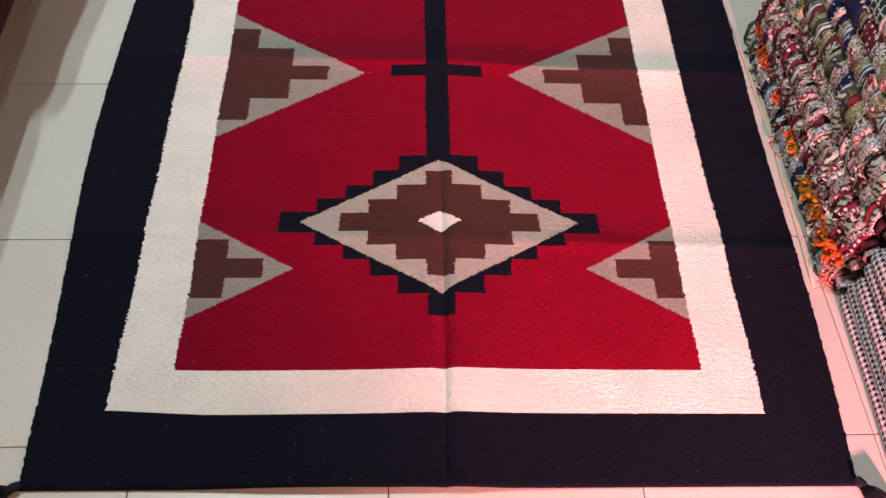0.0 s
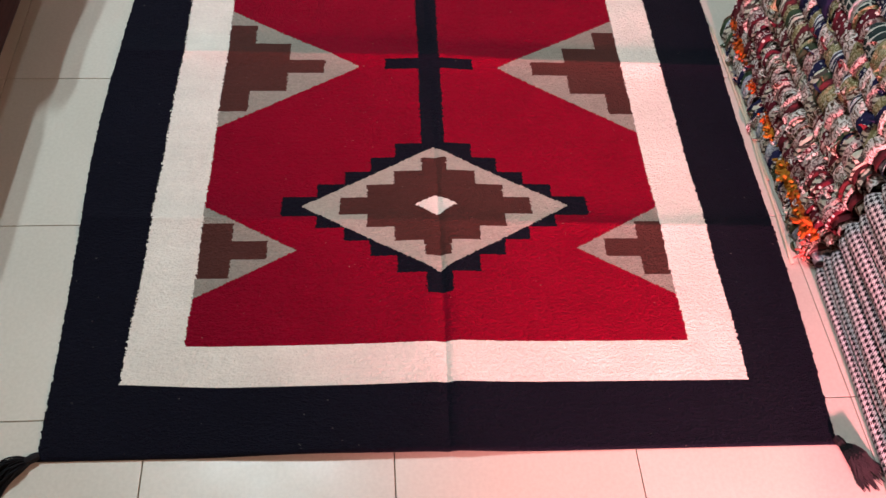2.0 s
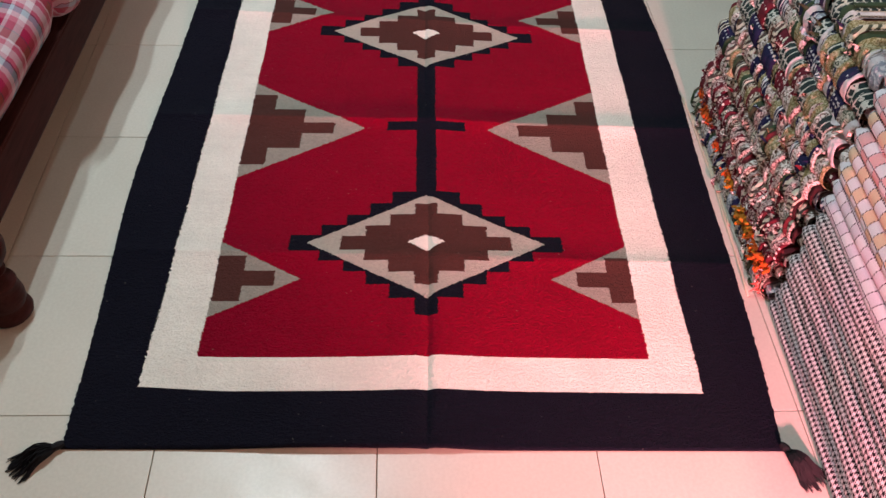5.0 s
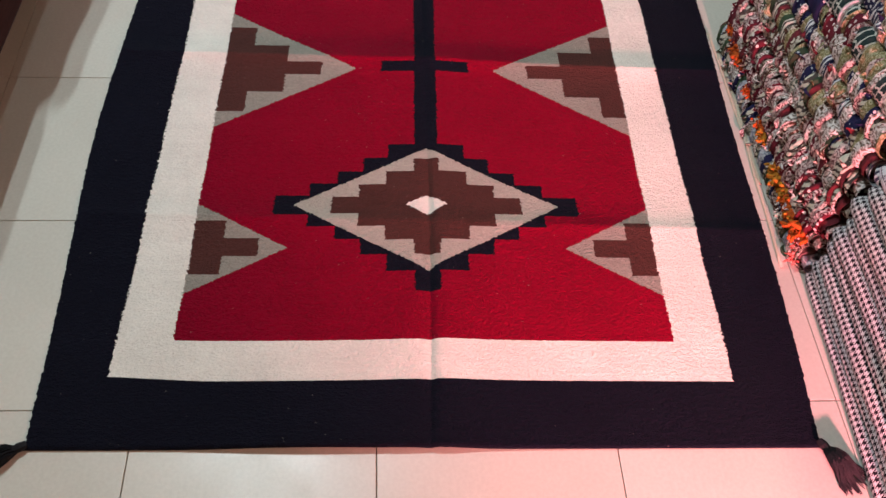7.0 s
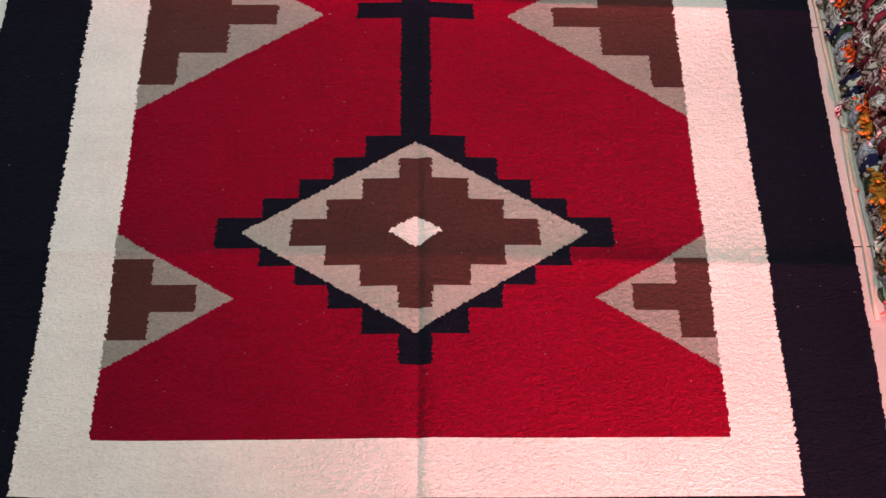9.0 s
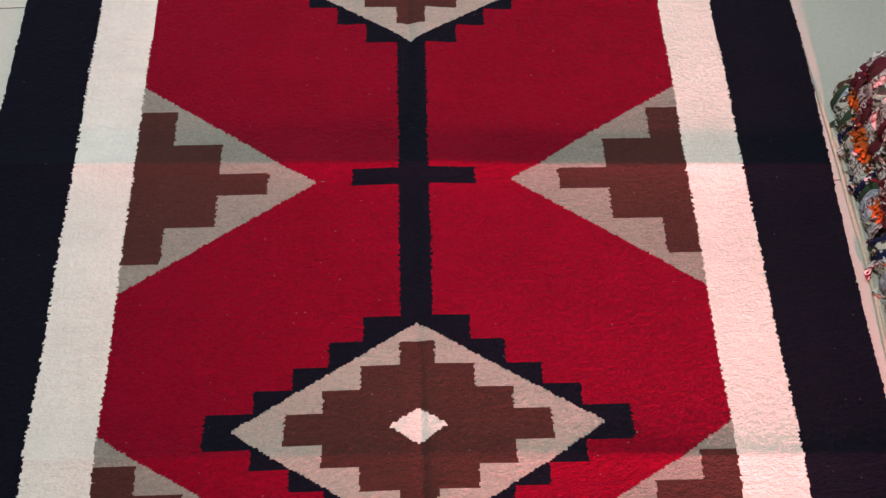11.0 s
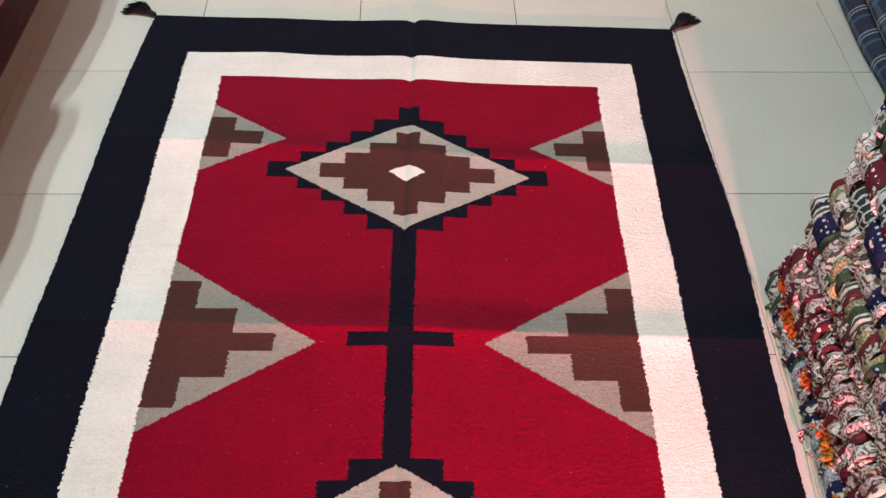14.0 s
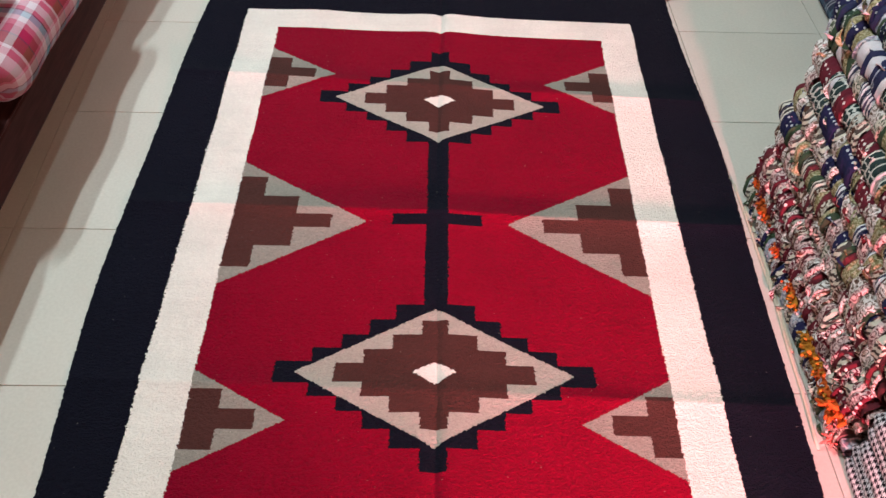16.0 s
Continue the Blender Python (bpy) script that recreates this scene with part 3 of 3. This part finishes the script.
def rag_rug(k, x, y0, y1, z, h, deep, top):
    r = random.Random(100 + k)
    ob = thing("folded_rag_rug", "folded rag rug woven from torn printed cotton strips", "rug", "pile of rag rugs", at=pose(x, 0, z))
    prof = fold_profile(h, deep if top else 0.16, 10, 0.0, 0.62)
    core = fold_profile(h - 0.012, deep, 6)
    n = len(core)
    cv = [(px + 0.012, y, pz * 0.8 + 0.006 + 0.1 * h) for y in (y0 + 0.016, y1 - 0.012) for px, pz in core]
    cf = [(i, i + 1, n + i + 1, n + i) for i in range(n - 1)] + [tuple(range(n))[::-1], tuple(range(n, 2 * n)), (0, n, 2 * n - 1, n - 1)]
    part_mesh("core", mesh_of("core", cv, cf, [RAG_CORE]), ob, "dark inside of the folded rug")
    y, fabric, left, run, count = y0, None, 0, 0.0, 0
    while y < y1:
        if left <= 0:
            fabric = r.choice(LAYERS[k])
            left, run = 1, r.uniform(-0.001, 0.0015)
        left -= 1
        w = r.uniform(0.007, 0.020) if k < 4 else r.choice((r.uniform(0.009, 0.018), r.uniform(0.016, 0.030), r.uniform(0.04, 0.07) if fabric in ("navy_dots", "grid", "maroon_dots") else 0.018))
        lump, lean, seed = run + r.uniform(-0.0035, 0.0035), r.uniform(-0.050, 0.012), r.uniform(0, 99)
        near = y1 - y
        slim = min(1.0, 0.6 + 0.4 * math.sqrt(max(0, near) / 0.035), 0.5 + 0.5 * math.sqrt(max(0, y - y0) / 0.03))
        verts, faces, m, N = [], [], len(prof), max(6, round(w / 0.0035))
        for i, (px, pz) in enumerate(prof):
            f = i / (m - 1)
            ox, oz = px - h * 0.5, pz - h * 0.5
            lo = math.hypot(min(ox, 0), oz) or 1
            nxv, nzv = min(ox, 0) / lo, oz / lo
            yy = y + lean * (f - 0.5) + 0.009 * noise.noise(Vector((seed, f * 4, 0)))
            puff = 1 + 0.35 * noise.noise(Vector((seed, f * 9, 5)))
            for j in range(N):
                a = -0.53 + 1.06 * j / (N - 1)
                edge = min(1.0, (0.53 - abs(a)) * w / 0.004)
                b = -0.0003 + 0.0012 * math.sqrt(max(0.0, edge))
                # gathers of the torn cloth, running round the fold
                gather = 0.0011 * math.sin(j * 2.1 + seed + 2.0 * math.sin(f * 4 + seed)) * edge
                o = b * puff + lump * edge + gather + 0.0034 * noise.noise(Vector((seed + j * 0.30, f * 9, 2))) * edge
                zz = h / 2 + (pz + nzv * o - h / 2) * slim
                verts.append((px + nxv * o + (1 - slim) * 0.03, yy + a * w, min(max(zz, 0.0), h + (0.012 if top else 0.004))))
        for i in range(m - 1):
            for j in range(N - 1):
                faces.append((i * N + j, (i + 1) * N + j, (i + 1) * N + j + 1, i * N + j + 1))
        part_mesh("rag_strip", mesh_of("rag_strip", verts, faces, [RAGS[fabric]], smooth=True), ob)
        y += w * 0.74
        count += 1
    # loose torn ends standing out of the weave
    pieces = {}
    for _ in range(26 if k < 4 else 12):
        yy = r.uniform(y0 + 0.03, y1 - 0.03)
        a = math.radians(r.uniform(125, 235))
        c = Vector((h * 0.5 + h * 0.5 * math.cos(a), yy, h * 0.5 + h * 0.5 * math.sin(a)))
        out = Vector((math.cos(a), 0, math.sin(a)))
        along = Vector((r.uniform(-0.4, 0.4), r.choice((-1, 1)), r.uniform(-0.7, 0.3))).normalized()
        long, wide = r.uniform(0.012, 0.034), r.uniform(0.004, 0.010)
        side = along.cross(out).normalized()
        v = []
        for i in range(5):
            f = i / 4
            p = c + along * long * f + out * (0.001 + 0.007 * math.sin(math.pi * f))
            tw = side * math.cos(2.0 * f) + out * math.sin(2.0 * f)
            v += [p - tw * wide * 0.5, p + tw * wide * 0.5 , p + tw * wide * 0.5 + out * 0.0015, p - tw * wide * 0.5 + out * 0.0015]
        v = [(p.x, p.y, max(p.z, 0.0)) for p in v]
        fc = []
        for i in range(4):
            for s in range(4):
                fc.append((i * 4 + s, i * 4 + (s + 1) % 4, (i + 1) * 4 + (s + 1) % 4, (i + 1) * 4 + s))
        fc += [(3, 2, 1, 0), (16, 17, 18, 19)]
        pieces.setdefault(r.choice(LAYERS[k]), []).append((v, fc))
    for fabric, group in pieces.items():
        v, f = joined(group)
        tagged(part_mesh("loose_end", mesh_of("loose_end", v, f, [RAGS[fabric]]), ob, "torn loose rag ends"), kind="stuff")
    return ob


z, rag_layers = 0.0, []
for k in range(11):
    h = 0.048
    y0, y1 = 0.341 + 0.05 * max(0, z - 0.26) + 0.006 * math.sin(2.1 * k), 0.985 + 0.012 * math.sin(1.7 * k + 1)
    rag_layers.append(rag_rug(k, 0.654 + 0.105 * z + 0.006 * math.sin(2.6 * k), y0, y1, z, h, 0.5, k == 10))
    z += h


def yarn_tuft(parent, x, y, z, size, mat, seed):
    """A knot of frayed yarn: short curled strands."""
    r = random.Random(seed)
    pieces = []
    for _ in range(44):
        p = Vector((x + r.gauss(0, size * 0.25), y + r.gauss(0, size * 0.45), z + r.gauss(0, size * 0.25)))
        d = Vector((r.uniform(-1, 0.2), r.uniform(-1, 1), r.uniform(-0.9, 0.4))).normalized()
        bend = Vector((r.uniform(-1, 1), r.uniform(-1, 1), r.uniform(-1, 0.5)))
        pts = [p + d * size * 0.30 * f + bend * size * 0.45 * f * f for f in (0, 0.25, 0.5, 0.75, 1)]
        for q in pts:
            q.z = max(q.z, 0.003)
        pieces.append(tube(pts, size * 0.125, 5, [0.5, 1.2, 1.3, 1.2, 0.7]))
    v, f = joined(pieces)
    m = parent.matrix_world.translation
    v = [(p.x - m.x, p.y - m.y, p.z - m.z) for p in v]
    part_mesh("yarn_tuft", mesh_of("yarn_tuft", v, f, [mat], smooth=True), parent, "frayed bright yarn tuft")


for k, (y, zz, size, mat) in enumerate(((0.385, 0.065, 0.026, ORANGE), (0.405, 0.060, 0.024, ORANGE), (0.42, 0.055, 0.022, AMBER), (0.45, 0.060, 0.022, ORANGE), (0.475, 0.06, 0.020, AMBER), (0.51, 0.055, 0.026, AMBER), (0.545, 0.05, 0.020, AMBER),
                                        (0.63, 0.05, 0.018, AMBER), (0.66, 0.052, 0.016, ORANGE), (0.76, 0.05, 0.014, ORANGE), (0.86, 0.055, 0.022, ORANGE), (0.89, 0.055, 0.018, ORANGE), (0.94, 0.06, 0.014, ORANGE),
                                        (0.365, 0.02, 0.013, CORAL), (0.375, 0.035, 0.011, CORAL))):
    bpy.context.view_layer.update()
    yarn_tuft(rag_layers[0 if zz < 0.05 else 1], 0.655 + 0.13 * zz, y, zz, size, mat, 300 + k)

# navy plaid cloths further back
z = 0.0
for k in range(4):
    h = 0.06
    folded_cloth("folded_blanket", "folded navy and grey plaid blanket in a pile on the floor", "navy plaid pile", BLUE_PLAID, 1.035 + 0.2 * z, 1.25, 2.4, z, h, 0.45, k + 41, wave=0.008, shift=0.02 * k)
    z += h

# a loose cream cord on the floor by the rug's edge
for x, ya, yb, sd in ((0.647, 0.35, 1.0, 1.0), (0.654, 0.55, 0.93, 5.0)):
    pts = [(x + 0.004 * noise.noise(Vector((sd, ya + (yb - ya) * f / 24 * 6, 0))) - 0.012 * abs(f / 24 - 0.5), ya + (yb - ya) * f / 24, 0.0035) for f in range(25)]
    v, f = tube(pts, 0.0032, 6)
    tagged(new("cord", mesh_of("cord", v, f, [CORD], smooth=True)), "thin cream cord lying on the tiles beside the rug", "cord")


# ---- the low wooden bed ----
def lathe(profile, sides=28):
    verts, faces, n = [], [], len(profile)
    for r, zz in profile:
        for s in range(sides):
            a = 2 * math.pi * s / sides
            verts.append((r * math.cos(a), r * math.sin(a), zz))
    for k in range(n - 1):
        for s in range(sides):
            q = (s + 1) % sides
            faces.append((k * sides + s, k * sides + q, (k + 1) * sides + q, (k + 1) * sides + s))
    faces += [tuple(range(sides))[::-1], tuple((n - 1) * sides + s for s in range(sides))]
    return verts, faces


def build_bed():
    bed = thing("wooden_bed", "low dark polished wooden bed with turned legs", "bed")
    prof = [(0.024, 0.0), (0.034, 0.003), (0.042, 0.012), (0.044, 0.020), (0.041, 0.029), (0.035, 0.034), (0.034, 0.037), (0.039, 0.046), (0.040, 0.060), (0.037, 0.078), (0.034, 0.090), (0.036, 0.094), (0.034, 0.099),
            (0.022, 0.104), (0.017, 0.112), (0.018, 0.120), (0.026, 0.124), (0.027, 0.130), (0.022, 0.136), (0.030, 0.146), (0.040, 0.165), (0.043, 0.185), (0.040, 0.203), (0.038, 0.21)]
    v, f = lathe(prof)
    me = mesh_of("leg", v, f, [WOOD], smooth=True)
    for x in (-0.785, -1.75):
        for y in (0.29, 2.15):
            part_mesh("leg", me, bed, "turned leg with ball foot").location = (x, y, 0)
    part_mesh("side_rail", box_mesh("side_rail", -0.800, -0.752, 0.24, 2.2, 0.205, 0.296, WOOD, 0.006), bed)
    part_mesh("side_rail", box_mesh("side_rail", -1.783, -1.735, 0.24, 2.2, 0.205, 0.296, WOOD, 0.006), bed)
    part_mesh("end_rail", box_mesh("end_rail", -1.735, -0.800, 0.25, 0.30, 0.205, 0.296, WOOD, 0.006), bed)
    part_mesh("end_rail", box_mesh("end_rail", -1.735, -0.800, 2.14, 2.19, 0.205, 0.296, WOOD, 0.006), bed)
    part_mesh("deck", box_mesh("deck", -1.733, -0.802, 0.302, 2.138, 0.262, 0.284, WOOD, 0.003), bed)
    v, f = tube([(-0.7545, 0.25 + 1.94 * k / 8, 0.2975) for k in range(9)], 0.0025, 6)
    part_mesh("moulding", mesh_of("moulding", v, f, [WOOD], smooth=True), bed, "thin worn moulding along the rail")
    return bed


build_bed()
for y0, y1, out, sd in ((0.33, 0.806, -0.746, 61), (0.812, 1.44, -0.708, 62), (1.45, 2.05, -0.725, 63)):
    folded_cloth("folded_quilt", "thick folded red, white and blue plaid quilt on the bed", "plaid quilts", RED_PLAID, out, y0, y1, 0.299, 0.125, 0.55, sd, side=-1, wave=0.016, category="quilt", shift=sd * 0.04)


# ---- the tiled floor ----
TW, TL, GAP = 0.374, 0.379, 0.0017
ex = Vector((math.cos(radians(0.7)), math.sin(radians(0.7)), 0))
ey = Vector((-math.sin(radians(1.4)), math.cos(radians(1.4)), 0))
floor = tagged(new("floor", box_mesh("floor", X0, X1, Y0, Y1, -0.10, -0.0035, GROUT)), "cream glazed square floor tiles with thin dark joints", "floor", kind="structure")
tile_mesh = box_mesh("tile", -TW / 2 + GAP / 2, TW / 2 - GAP / 2, -TL / 2 + GAP / 2, TL / 2 - GAP / 2, -0.010, 0.0, TILE, 0.0009)
tile_mesh.transform(Matrix(((ex.x, ey.x, 0, 0), (ex.y, ey.y, 0, 0), (0, 0, 1, 0), (0, 0, 0, 1))))
for i in range(-8, 9):
    for j in range(-8, 11):
        p = Vector((-0.085, 0.074, 0)) + ex * TW * (i + 0.5) + ey * TL * (j + 0.5)
        if X0 - 0.1 < p.x < X1 + 0.1 and Y0 - 0.1 < p.y < Y1 + 0.1:
            part_mesh("tile", tile_mesh, floor).location = p
